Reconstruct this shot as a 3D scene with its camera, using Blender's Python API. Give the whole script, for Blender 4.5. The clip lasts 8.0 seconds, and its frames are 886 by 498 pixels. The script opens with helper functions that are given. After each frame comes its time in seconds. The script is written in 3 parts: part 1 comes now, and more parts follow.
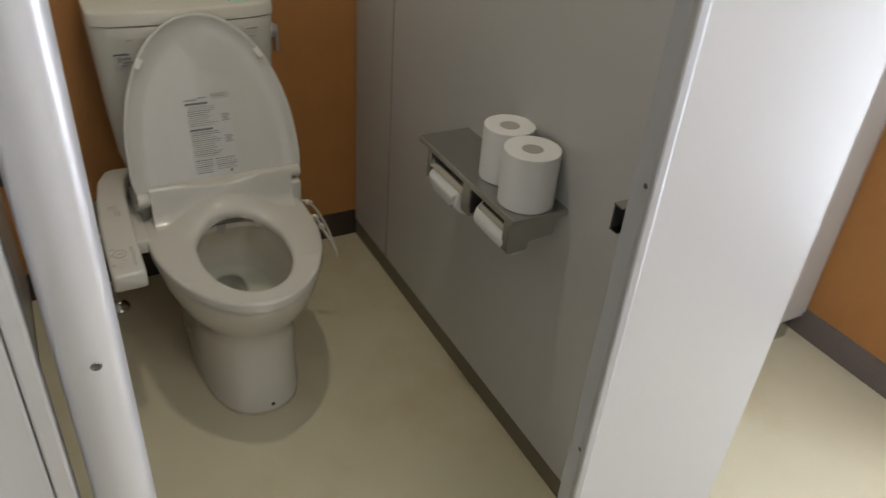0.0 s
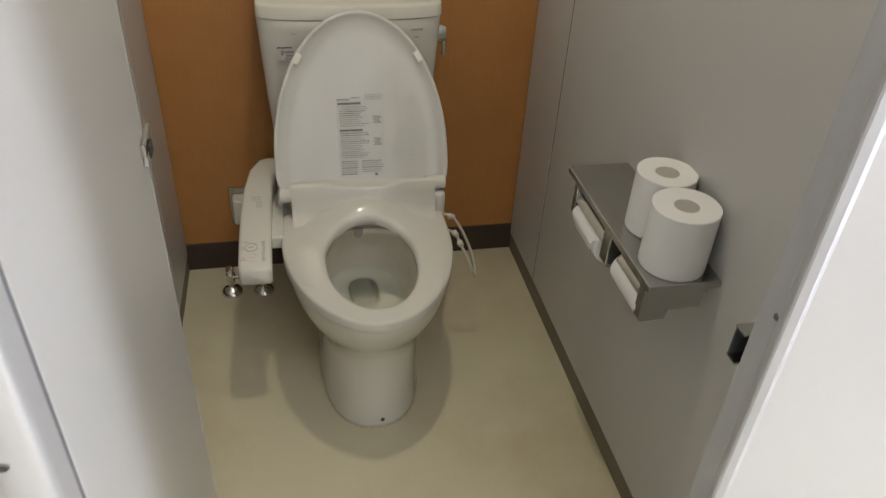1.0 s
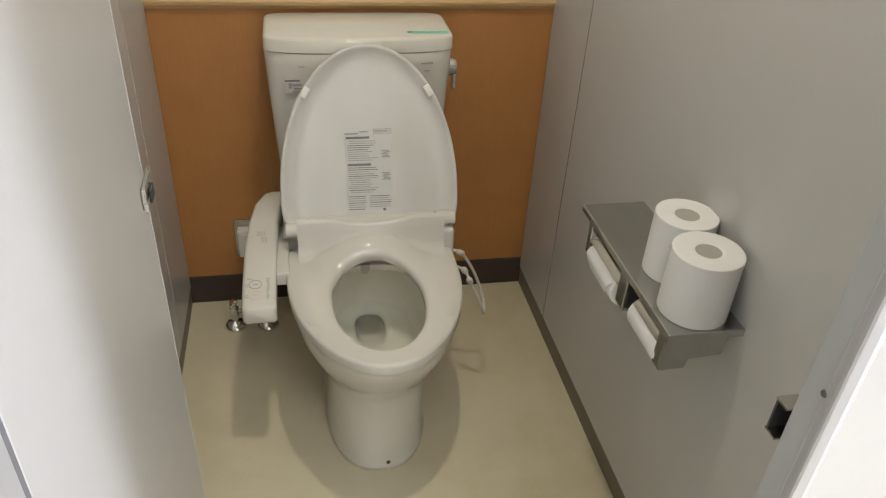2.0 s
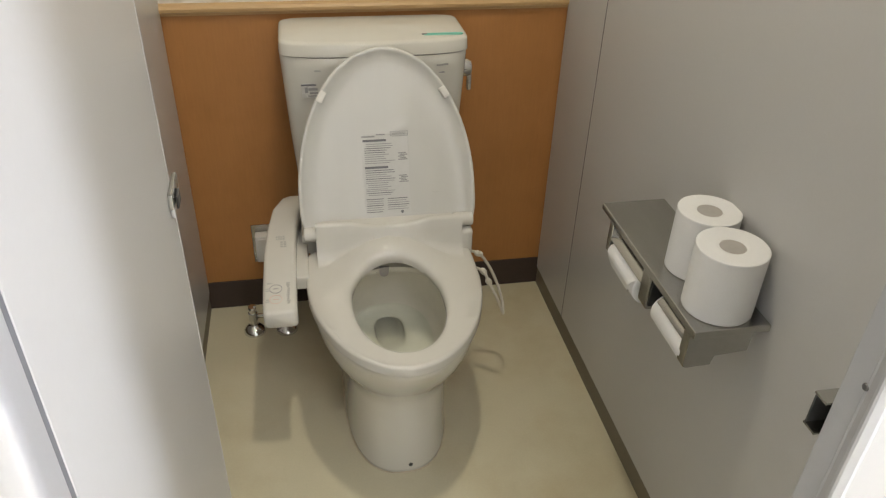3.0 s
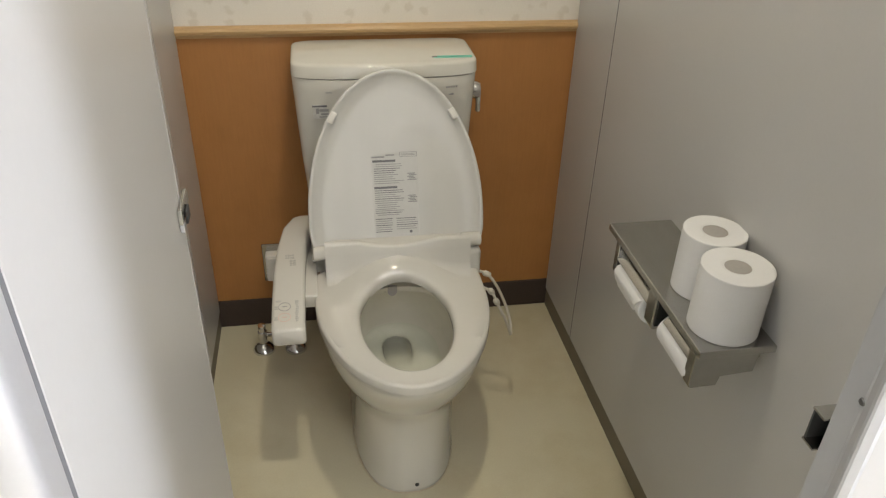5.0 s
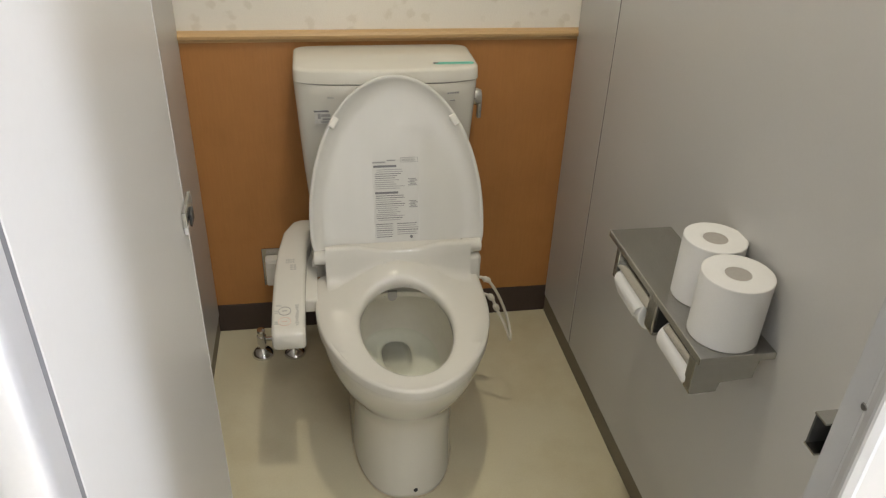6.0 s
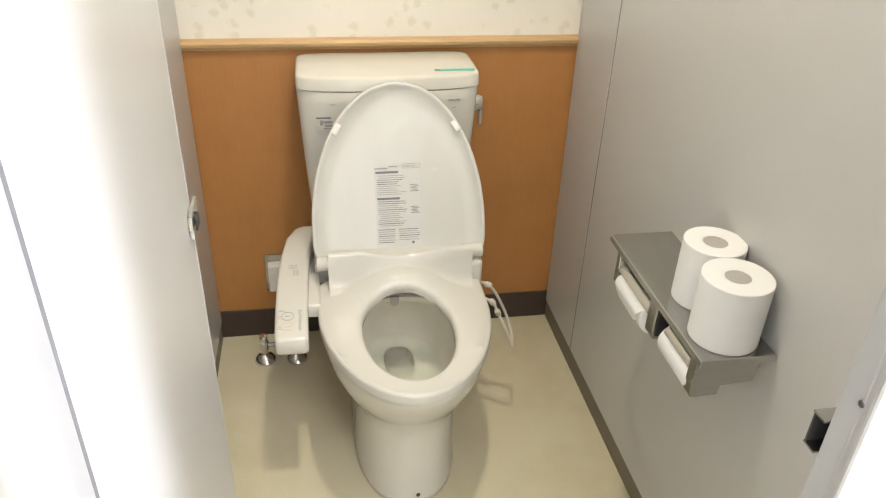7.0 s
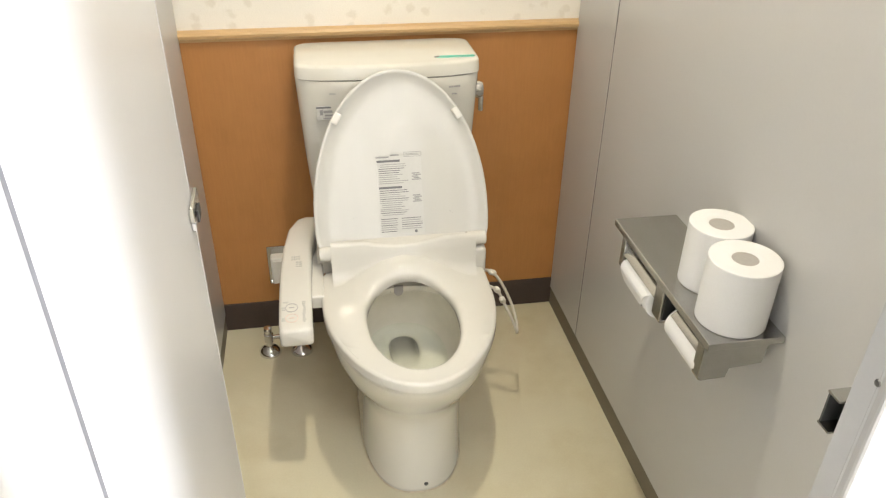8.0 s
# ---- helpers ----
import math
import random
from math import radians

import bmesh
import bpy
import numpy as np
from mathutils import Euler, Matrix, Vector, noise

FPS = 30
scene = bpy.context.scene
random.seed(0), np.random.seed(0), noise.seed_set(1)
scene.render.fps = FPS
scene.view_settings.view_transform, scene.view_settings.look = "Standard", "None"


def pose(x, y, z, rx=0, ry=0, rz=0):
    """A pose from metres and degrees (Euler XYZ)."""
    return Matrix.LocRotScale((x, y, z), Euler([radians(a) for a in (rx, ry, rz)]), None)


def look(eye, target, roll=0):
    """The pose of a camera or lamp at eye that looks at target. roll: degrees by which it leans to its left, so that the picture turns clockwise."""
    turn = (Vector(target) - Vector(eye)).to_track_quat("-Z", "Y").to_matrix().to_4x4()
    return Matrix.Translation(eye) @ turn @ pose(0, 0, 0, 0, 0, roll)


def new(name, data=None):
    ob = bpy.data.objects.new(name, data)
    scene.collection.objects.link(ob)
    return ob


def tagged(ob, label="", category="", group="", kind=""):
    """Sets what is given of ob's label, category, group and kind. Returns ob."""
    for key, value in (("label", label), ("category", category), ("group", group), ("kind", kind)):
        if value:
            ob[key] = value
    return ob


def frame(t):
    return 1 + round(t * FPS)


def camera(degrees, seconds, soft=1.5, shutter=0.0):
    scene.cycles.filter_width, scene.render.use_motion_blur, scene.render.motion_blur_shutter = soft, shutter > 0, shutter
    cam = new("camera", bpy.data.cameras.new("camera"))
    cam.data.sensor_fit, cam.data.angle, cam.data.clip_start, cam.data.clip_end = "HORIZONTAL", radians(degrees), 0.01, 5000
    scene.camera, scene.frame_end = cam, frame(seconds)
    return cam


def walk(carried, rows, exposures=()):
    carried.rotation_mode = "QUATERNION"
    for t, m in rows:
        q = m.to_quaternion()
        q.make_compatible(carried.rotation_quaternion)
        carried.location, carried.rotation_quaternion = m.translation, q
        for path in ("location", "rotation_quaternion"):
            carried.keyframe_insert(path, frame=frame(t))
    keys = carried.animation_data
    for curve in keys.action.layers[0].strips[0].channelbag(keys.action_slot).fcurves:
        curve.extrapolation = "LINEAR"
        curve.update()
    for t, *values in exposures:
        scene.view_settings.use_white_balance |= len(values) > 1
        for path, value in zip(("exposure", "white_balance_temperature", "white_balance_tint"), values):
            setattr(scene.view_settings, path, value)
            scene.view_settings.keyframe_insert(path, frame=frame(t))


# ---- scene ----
cam = camera(61.1, 8.0, soft=1.25, shutter=0.3)
PATH = [
    (0, (-0.314, -2.035, 1.403), (0.529, -0.599, 0.295), 4.8),
    (0.2, (-0.249, -2.019, 1.398), (0.442, -0.534, 0.250), 4.6),
    (0.5, (-0.201, -1.985, 1.396), (0.279, -0.444, 0.215), 4.0),
    (0.7, (-0.172, -1.958, 1.400), (0.231, -0.402, 0.209), 4.1),
    (1, (-0.137, -1.918, 1.408), (0.227, -0.332, 0.245), 3.5),
    (1.2, (-0.126, -1.890, 1.408), (0.232, -0.277, 0.281), 3.6),
    (1.5, (-0.129, -1.869, 1.409), (0.23, -0.246, 0.297), 3.9),
    (3, (-0.154, -1.86, 1.405), (0.173, -0.228, 0.297), 2.0),
    (3.5, (-0.16, -1.863, 1.41), (0.152, -0.218, 0.317), 1.3),
    (4, (-0.156, -1.868, 1.408), (0.156, -0.218, 0.322), 1.4),
    (4.5, (-0.145, -1.872, 1.405), (0.157, -0.21, 0.333), 1.5),
    (6, (-0.154, -1.878, 1.404), (0.153, -0.199, 0.362), 2.3),
    (6.5, (-0.155, -1.882, 1.406), (0.153, -0.2, 0.369), 2.3),
    (7, (-0.158, -1.889, 1.405), (0.148, -0.199, 0.38), 2.1),
    (7.5, (-0.159, -1.894, 1.403), (0.141, -0.207, 0.371), 1.5),
    (8, (-0.16, -1.882, 1.397), (0.139, -0.206, 0.349), 0.9),
]
EXPOSURES = [(0, -0.74), (0.5, -0.5), (1.0, -0.27), (1.5, 0.02), (3.0, 0.12), (4.5, 0.09), (6.0, 0.13), (6.5, 0.57), (7.0, 0.88), (8.0, 0.97)]
walk(cam, [(t, look(eye, target, roll)) for t, eye, target, roll in PATH], exposures=EXPOSURES)

# ---- world, lamps ----
world = bpy.data.worlds.new("world")
scene.world = world
world.use_nodes = True
wn = world.node_tree.nodes
sky = wn.new("ShaderNodeTexSky")
sky.sky_type = "NISHITA"
sky.sun_disc = False
sky.sun_elevation = radians(40)
sky.sun_rotation = radians(90)
world.node_tree.links.new(sky.outputs[0], wn["Background"].inputs[0])
wn["Background"].inputs[1].default_value = 0.08

TX = 0.008            # the toilet's axis
XL, XR = -0.476, 0.517  # faces of the stall's side partitions
YF = -1.508            # inner face of the stall's front
CEIL = 2.4


def area_lamp(name, m, sx, sy, power, colour, spread=180):
    d = bpy.data.lights.new(name, "AREA")
    d.shape, d.size, d.size_y, d.energy, d.color, d.spread = "RECTANGLE", sx, sy, power, colour, radians(spread)
    ob = new(name, d)
    ob.matrix_world = m
    return ob


# stall downlight, corridor ceiling lamp, daylight in the window's opening
area_lamp("stall_lamp", look((0.03, -0.86, 2.37), (0.03, -0.86, 0)), 0.07, 0.07, 8.5, (1.0, 0.915, 0.715))
area_lamp("window_light", look((1.575, -1.97, 1.06), (0.0, -1.90, 0.75)), 0.26, 1.72, 27.5, (0.82, 0.885, 1.0))
area_lamp("corridor_lamp", look((0.35, -2.35, 2.37), (0.35, -2.35, 0)), 1.1, 0.24, 20, (0.955, 0.958, 1.0))


# ---- materials ----
def mat(name, colour, rough=0.5, metal=0.0, vary=0.06, scale=6.0, fine=120.0, bump=0.02, coat=0.0, stretch=(1, 1, 1), spec=0.5, grain=0.5):
    """A painted, moulded or metal surface: soft stains at one size, fine grain at another, and slight relief."""
    m = bpy.data.materials.new(name)
    m.use_nodes = True
    nt = m.node_tree
    b = nt.nodes["Principled BSDF"]
    tc = nt.nodes.new("ShaderNodeTexCoord")
    mp = nt.nodes.new("ShaderNodeMapping")
    mp.inputs["Scale"].default_value = stretch
    nt.links.new(tc.outputs["Object"], mp.inputs[0])
    n1 = nt.nodes.new("ShaderNodeTexNoise")
    n1.inputs["Scale"].default_value, n1.inputs["Detail"].default_value = scale, 4
    n2 = nt.nodes.new("ShaderNodeTexNoise")
    n2.inputs["Scale"].default_value, n2.inputs["Detail"].default_value = fine, 3
    for n in (n1, n2):
        nt.links.new(mp.outputs[0], n.inputs["Vector"])
    mix = nt.nodes.new("ShaderNodeMix")
    mix.data_type = "FLOAT"
    mix.inputs[0].default_value = grain
    nt.links.new(n1.outputs[0], mix.inputs[2])
    nt.links.new(n2.outputs[0], mix.inputs[3])
    ramp = nt.nodes.new("ShaderNodeValToRGB")
    ramp.color_ramp.elements[0].position, ramp.color_ramp.elements[1].position = 0.3, 0.7
    ramp.color_ramp.elements[0].color = (*[c * (1 - vary) for c in colour], 1)
    ramp.color_ramp.elements[1].color = (*[min(1, c * (1 + vary)) for c in colour], 1)
    nt.links.new(mix.outputs[0], ramp.inputs[0])
    nt.links.new(ramp.outputs[0], b.inputs["Base Color"])
    rr = nt.nodes.new("ShaderNodeMapRange")
    rr.inputs[3].default_value, rr.inputs[4].default_value = max(0.02, rough - 0.06), min(1, rough + 0.06)
    nt.links.new(n1.outputs[0], rr.inputs[0])
    nt.links.new(rr.outputs[0], b.inputs["Roughness"])
    b.inputs["Metallic"].default_value = metal
    b.inputs["Specular IOR Level"].default_value = spec
    b.inputs["Coat Weight"].default_value = coat
    b.inputs["Coat Roughness"].default_value = 0.05
    if bump:
        bp = nt.nodes.new("ShaderNodeBump")
        bp.inputs["Strength"].default_value, bp.inputs["Distance"].default_value = bump, 0.002
        nt.links.new(n2.outputs[0], bp.inputs["Height"])
        nt.links.new(bp.outputs[0], b.inputs["Normal"])
    return m


def wallpaper_mat():
    m = mat("wallpaper", (0.82, 0.78, 0.70), 0.75, vary=0.03, scale=8, fine=260, bump=0.25)
    nt = m.node_tree
    b = nt.nodes["Principled BSDF"]
    tc = nt.nodes.new("ShaderNodeTexCoord")
    vo = nt.nodes.new("ShaderNodeTexVoronoi")
    vo.inputs["Scale"].default_value = 22
    no = nt.nodes.new("ShaderNodeTexNoise")
    no.inputs["Scale"].default_value = 60
    add = nt.nodes.new("ShaderNodeMath")
    add.operation = "MULTIPLY_ADD"
    add.inputs[1].default_value = 0.5
    nt.links.new(tc.outputs["Object"], vo.inputs["Vector"])
    nt.links.new(tc.outputs["Object"], no.inputs["Vector"])
    nt.links.new(no.outputs[0], add.inputs[0])
    nt.links.new(vo.outputs["Distance"], add.inputs[2])
    rp = nt.nodes.new("ShaderNodeValToRGB")
    rp.color_ramp.elements[0].position, rp.color_ramp.elements[1].position = 0.42, 0.56
    rp.color_ramp.elements[0].color, rp.color_ramp.elements[1].color = (0.86, 0.84, 0.80, 1), (1, 1, 1, 1)
    nt.links.new(add.outputs[0], rp.inputs[0])
    mx = nt.nodes.new("ShaderNodeMix")
    mx.data_type, mx.blend_type = "RGBA", "MULTIPLY"
    mx.inputs[0].default_value = 0.7
    src = b.inputs["Base Color"].links[0].from_socket
    nt.links.new(src, mx.inputs[6])
    nt.links.new(rp.outputs[0], mx.inputs[7])
    nt.links.new(mx.outputs[2], b.inputs["Base Color"])
    return m


def clear_mat(name, colour, rough, ior):
    m = bpy.data.materials.new(name)
    m.use_nodes = True
    b = m.node_tree.nodes["Principled BSDF"]
    b.inputs["Base Color"].default_value = (*colour, 1)
    b.inputs["Roughness"].default_value = rough
    b.inputs["IOR"].default_value = ior
    b.inputs["Transmission Weight"].default_value = 1
    return m


def glow_mat(name, colour, strength):
    m = bpy.data.materials.new(name)
    m.use_nodes = True
    b = m.node_tree.nodes["Principled BSDF"]
    b.inputs["Emission Color"].default_value = (*colour, 1)
    b.inputs["Emission Strength"].default_value = strength
    return m


CERAMIC = mat("glazed_ceramic", (0.64, 0.62, 0.555), 0.07, vary=0.012, scale=5, fine=40, bump=0.0, coat=0.3)
SEAT = mat("seat_plastic", (0.62, 0.60, 0.545), 0.12, vary=0.012, scale=5, fine=60, bump=0.0)
COVER = mat("cover_plastic", (0.61, 0.60, 0.565), 0.09, vary=0.02, scale=7, fine=7, bump=0.6, stretch=(2.2, 1, 0.35), coat=0.25)
BOWL_IN = mat("bowl_glaze", (0.79, 0.755, 0.67), 0.08, vary=0.03, scale=9, fine=50, bump=0.0, coat=0.3)
LAMINATE = mat("grey_laminate", (0.522, 0.514, 0.506), 0.30, vary=0.022, scale=2.2, fine=170, bump=0.015, grain=0.35)
ALU = mat("satin_aluminium_trim", (0.60, 0.60, 0.62), 0.33, vary=0.02, scale=4, fine=300, bump=0.01, metal=0.45)
# aluminium trim again, its colour darkened for the shade on the right jamb
SHADED_EDGE = mat("shaded_edge_trim", (0.44, 0.44, 0.445), 0.4, vary=0.02, scale=4, fine=300, bump=0.01, metal=0.25)
STEEL = mat("brushed_steel", (0.46, 0.45, 0.425), 0.21, metal=1.0, vary=0.08, scale=10, fine=260, bump=0.006, stretch=(6, 0.5, 6))
CHROME = mat("chrome", (0.72, 0.72, 0.72), 0.08, metal=1, vary=0.03, bump=0)
KICK = mat("bronze_kick_strip", (0.17, 0.145, 0.105), 0.5, vary=0.10, scale=9, fine=200, bump=0.02)
VINYL = mat("beige_vinyl_floor", (0.615, 0.565, 0.405), 0.42, vary=0.045, scale=7, fine=220, bump=0.02)
ORANGE = mat("orange_wood_panel", (0.435, 0.196, 0.060), 0.42, vary=0.05, scale=2, fine=70, bump=0.02, stretch=(4, 4, 0.3), grain=0.6)
def stain(m, scale, lo, hi, colour, amount):
    """Soft blotches of wear over a material's colour."""
    nt = m.node_tree
    b = nt.nodes["Principled BSDF"]
    tc = nt.nodes.new("ShaderNodeTexCoord")
    no = nt.nodes.new("ShaderNodeTexNoise")
    no.inputs["Scale"].default_value, no.inputs["Detail"].default_value, no.inputs["Roughness"].default_value = scale, 6, 0.62
    nt.links.new(tc.outputs["Object"], no.inputs["Vector"])
    rp = nt.nodes.new("ShaderNodeValToRGB")
    rp.color_ramp.elements[0].position, rp.color_ramp.elements[1].position = lo, hi
    rp.color_ramp.elements[0].color, rp.color_ramp.elements[1].color = (1, 1, 1, 1), (*colour, 1)
    nt.links.new(no.outputs[0], rp.inputs[0])
    mx = nt.nodes.new("ShaderNodeMix")
    mx.data_type, mx.blend_type = "RGBA", "MULTIPLY"
    mx.inputs[0].default_value = amount
    nt.links.new(b.inputs["Base Color"].links[0].from_socket, mx.inputs[6])
    nt.links.new(rp.outputs[0], mx.inputs[7])
    nt.links.new(mx.outputs[2], b.inputs["Base Color"])


stain(VINYL, 3.2, 0.48, 0.72, (0.80, 0.72, 0.58), 0.55)
stain(ORANGE, 6.0, 0.45, 0.75, (0.82, 0.80, 0.76), 0.6)
RAIL = mat("pale_wood_rail", (0.55, 0.36, 0.17), 0.42, vary=0.10, scale=5, fine=60, bump=0.02, stretch=(0.5, 6, 6))
SKIRT = mat("dark_brown_baseboard", (0.052, 0.034, 0.026), 0.6, vary=0.12, scale=8, fine=120, bump=0.03)
GREYBASE = mat("grey_baseboard", (0.16, 0.13, 0.12), 0.5, vary=0.1, scale=8, fine=120, bump=0.03)
WALLPAPER = wallpaper_mat()
PLASTER = mat("white_plaster", (0.86, 0.855, 0.84), 0.8, vary=0.03, scale=4, fine=120, bump=0.08)
PAPER = mat("soft_tissue", (0.775, 0.77, 0.765), 0.9, vary=0.02, scale=30, fine=380, bump=0.12, spec=0.1)
CARD = mat("card_core", (0.40, 0.375, 0.35), 0.9, vary=0.06, bump=0.1)
RUBBER = mat("black_rubber", (0.012, 0.012, 0.013), 0.7, vary=0.1, bump=0.02)
DARK = mat("dark_plastic_and_shade", (0.03, 0.03, 0.03), 0.5, vary=0.1, bump=0.01)
PLASTIC = mat("white_plastic", (0.76, 0.74, 0.69), 0.35, vary=0.02, bump=0.005)
CORD = mat("cream_cord", (0.66, 0.62, 0.53), 0.6, vary=0.06, scale=60, fine=300, bump=0.05)
TEAL = mat("teal_sticker", (0.10, 0.46, 0.36), 0.4, vary=0.05, bump=0)
SEAM = mat("grey_joint", (0.16, 0.16, 0.175), 0.6, vary=0.08, bump=0)
SCREW = mat("dull_screw", (0.15, 0.145, 0.14), 0.35, metal=0.8, vary=0.2, scale=200, bump=0)
TEALPALE = mat("pale_teal_sticker", (0.20, 0.55, 0.44), 0.4, vary=0.05, bump=0)
FAINT = mat("faint_grey_print", (0.44, 0.435, 0.40), 0.4, vary=0.1, scale=300, fine=900, bump=0)
CAULK = mat("yellowed_sealant", (0.50, 0.43, 0.31), 0.6, vary=0.2, scale=30, fine=120, bump=0.05)
STICKER = mat("clear_sticker_film", (0.622, 0.614, 0.585), 0.25, vary=0.03, bump=0)
INK = mat("grey_print", (0.17, 0.17, 0.175), 0.5, vary=0.12, scale=300, fine=900, bump=0)
INKPALE = mat("pale_grey_print", (0.32, 0.315, 0.31), 0.5, vary=0.12, scale=300, fine=900, bump=0)
INKRED = mat("pale_red_print", (0.64, 0.47, 0.40), 0.5, vary=0.06, bump=0)
SILVERTAG = mat("silver_tag", (0.60, 0.59, 0.56), 0.3, vary=0.2, scale=70, fine=200, bump=0, metal=0.2)
GLASS = clear_mat("window_glass", (1, 1, 1), 0.02, 1.45)
WATER = clear_mat("water", (0.87, 0.94, 0.87), 0.0, 1.33)
LAMPGLOW = glow_mat("lamp_diffuser", (1.0, 0.88, 0.70), 4)


# ---- mesh helpers ----
def part(name, bm, material, parent=None, label="", smooth=None, m=None):
    """Links a bmesh as one mesh object under a thing or a part."""
    bmesh.ops.recalc_face_normals(bm, faces=bm.faces)
    me = bpy.data.meshes.new(name)
    bm.to_mesh(me)
    bm.free()
    me.materials.append(material)
    if smooth is not None:
        me.shade_smooth()
        if smooth < 180:
            me.set_sharp_from_angle(angle=radians(smooth))
    ob = new(name, me)
    if m is not None:
        ob.matrix_basis = m
    if parent is not None:
        ob.parent = parent
    if label:
        ob["label"] = label
    return ob


def thing(name, at, label, category, group="", kind=""):
    ob = new(name)
    ob.location = at
    ob.empty_display_size = 0.05
    return tagged(ob, label, category, group, kind)


def box(lo, hi, bevel=0.0, seg=2, bm=None):
    bm = bm or bmesh.new()
    c = [(a + b) / 2 for a, b in zip(lo, hi)]
    s = [abs(b - a) for a, b in zip(lo, hi)]
    made = bmesh.ops.create_cube(bm, size=1, matrix=Matrix.LocRotScale(c, None, s))
    if bevel:
        edges = {e for v in made["verts"] for e in v.link_edges}
        bmesh.ops.bevel(bm, geom=list(edges), offset=bevel, segments=seg, profile=0.5, affect="EDGES")
    return bm


def loft(rings, cap0=True, cap1=True, around=False, bm=None):
    """Skins closed rings of equal count; around joins the last ring to the first."""
    bm = bm or bmesh.new()
    vs = [[bm.verts.new(p) for p in r] for r in rings]
    n = len(rings[0])
    pairs = list(zip(vs, vs[1:])) + ([(vs[-1], vs[0])] if around else [])
    for a, b in pairs:
        for i in range(n):
            j = (i + 1) % n
            bm.faces.new((a[i], a[j], b[j], b[i]))
    if not around:
        if cap0:
            bm.faces.new(vs[0][::-1])
        if cap1:
            bm.faces.new(vs[-1])
    return bm


def egg(w, yf, yc, yb, z, n=72, ef=2.0, eb=2.4, x=TX):
    """A closed outline, widest (half width w) at yc, from yf in front to yb behind."""
    out = []
    for i in range(n):
        a = 2 * math.pi * i / n
        c, s = math.cos(a), math.sin(a)
        e = ef if s < 0 else eb
        px = w * math.copysign(abs(c) ** (2 / e), c)
        py = yc + ((yc - yf) * -abs(s) ** (2 / e) if s < 0 else (yb - yc) * abs(s) ** (2 / e))
        out.append(Vector((x + px, py, z)))
    return out


def tube(points, r, n=10, bm=None, closed=False):
    """A round bar along a smooth line through the points."""
    bm = bm or bmesh.new()
    pts = [Vector(p) for p in points]
    fine = []
    for i in range(len(pts) - 1):
        p0, p1, p2, p3 = pts[max(i - 1, 0)], pts[i], pts[i + 1], pts[min(i + 2, len(pts) - 1)]
        for k in range(6):
            t = k / 6
            fine.append(0.5 * ((2 * p1) + (p2 - p0) * t + (2 * p0 - 5 * p1 + 4 * p2 - p3) * t * t + (3 * p1 - p0 - 3 * p2 + p3) * t ** 3))
    fine.append(pts[-1])
    rings = []
    up = Vector((0.31, 0.2, 0.93))
    for i, p in enumerate(fine):
        d = (fine[min(i + 1, len(fine) - 1)] - fine[max(i - 1, 0)]).normalized()
        a = d.cross(up)
        if a.length < 0.05:
            a = d.cross(Vector((1, 0, 0)))
        a.normalize()
        b = d.cross(a).normalized()
        rings.append([p + r * (math.cos(2 * math.pi * k / n) * a + math.sin(2 * math.pi * k / n) * b) for k in range(n)])
    return loft(rings, bm=bm)


def lathe(profile, n=32, m=None, bm=None):
    """Turns (radius, height) pairs about z."""
    rings = [[Vector((r * math.cos(2 * math.pi * k / n), r * math.sin(2 * math.pi * k / n), z)) for k in range(n)] for r, z in profile]
    if m is not None:
        rings = [[m @ p for p in r] for r in rings]
    return loft(rings, bm=bm)


def prism(outline, axis, lo, hi, bevel=0.0):
    """An outline of 2D points pushed out along an axis from lo to hi."""
    def at(p, h):
        q = list(p)
        q.insert("xyz".index(axis), h)
        return Vector(q)
    bm = loft([[at(p, lo) for p in outline], [at(p, hi) for p in outline]])
    if bevel:
        bmesh.ops.bevel(bm, geom=list(bm.edges), offset=bevel, segments=2, profile=0.5, affect="EDGES")
    return bm


def structure(name, bm, material, label, smooth=None):
    return tagged(part(name, bm, material, smooth=smooth), label, name.split("_")[0], kind="structure")


# ---- the room ----
RX, LX, RY = 1.56, -1.75, -3.1   # side walls and the wall behind
structure("floor", box((LX - 0.1, RY - 0.1, -0.06), (RX + 0.1, 0.1, 0)), VINYL, "beige speckled sheet vinyl floor, slightly worn")
structure("ceiling", box((LX - 0.1, RY - 0.1, CEIL), (RX + 0.1, 0.1, CEIL + 0.06)), PLASTER, "plain white plaster ceiling")
structure("wall_north", box((LX - 0.1, 0, 0), (RX + 0.1, 0.1, CEIL)), WALLPAPER, "cream patterned wallpaper above an orange wood wainscot")
structure("wall_south", box((LX - 0.1, RY - 0.1, 0), (RX + 0.1, RY, CEIL)), PLASTER, "plain white plaster wall behind")
structure("wall_west", box((LX - 0.1, RY, 0), (LX, 0, CEIL)), PLASTER, "plain white plaster side wall")

# east wall with the window's opening
WY0, WY1, WZ0, WZ1 = -2.17, -1.77, 0.12, 1.98
bm = box((RX, RY, 0), (RX + 0.1, 0, WZ0))
box((RX, RY, WZ1), (RX + 0.1, 0, CEIL), bm=bm)
box((RX, RY, WZ0), (RX + 0.1, WY0, WZ1), bm=bm)
box((RX, WY1, WZ0), (RX + 0.1, 0, WZ1), bm=bm)
structure("wall_east", bm, PLASTER, "white side wall with a tall window between orange panelling")
win = thing("window_1", (RX + 0.05, -1.97, WZ0), "tall plain white framed window letting in daylight", "window", kind="structure")
inv = Matrix.Translation((-RX - 0.05, 1.97, -WZ0))
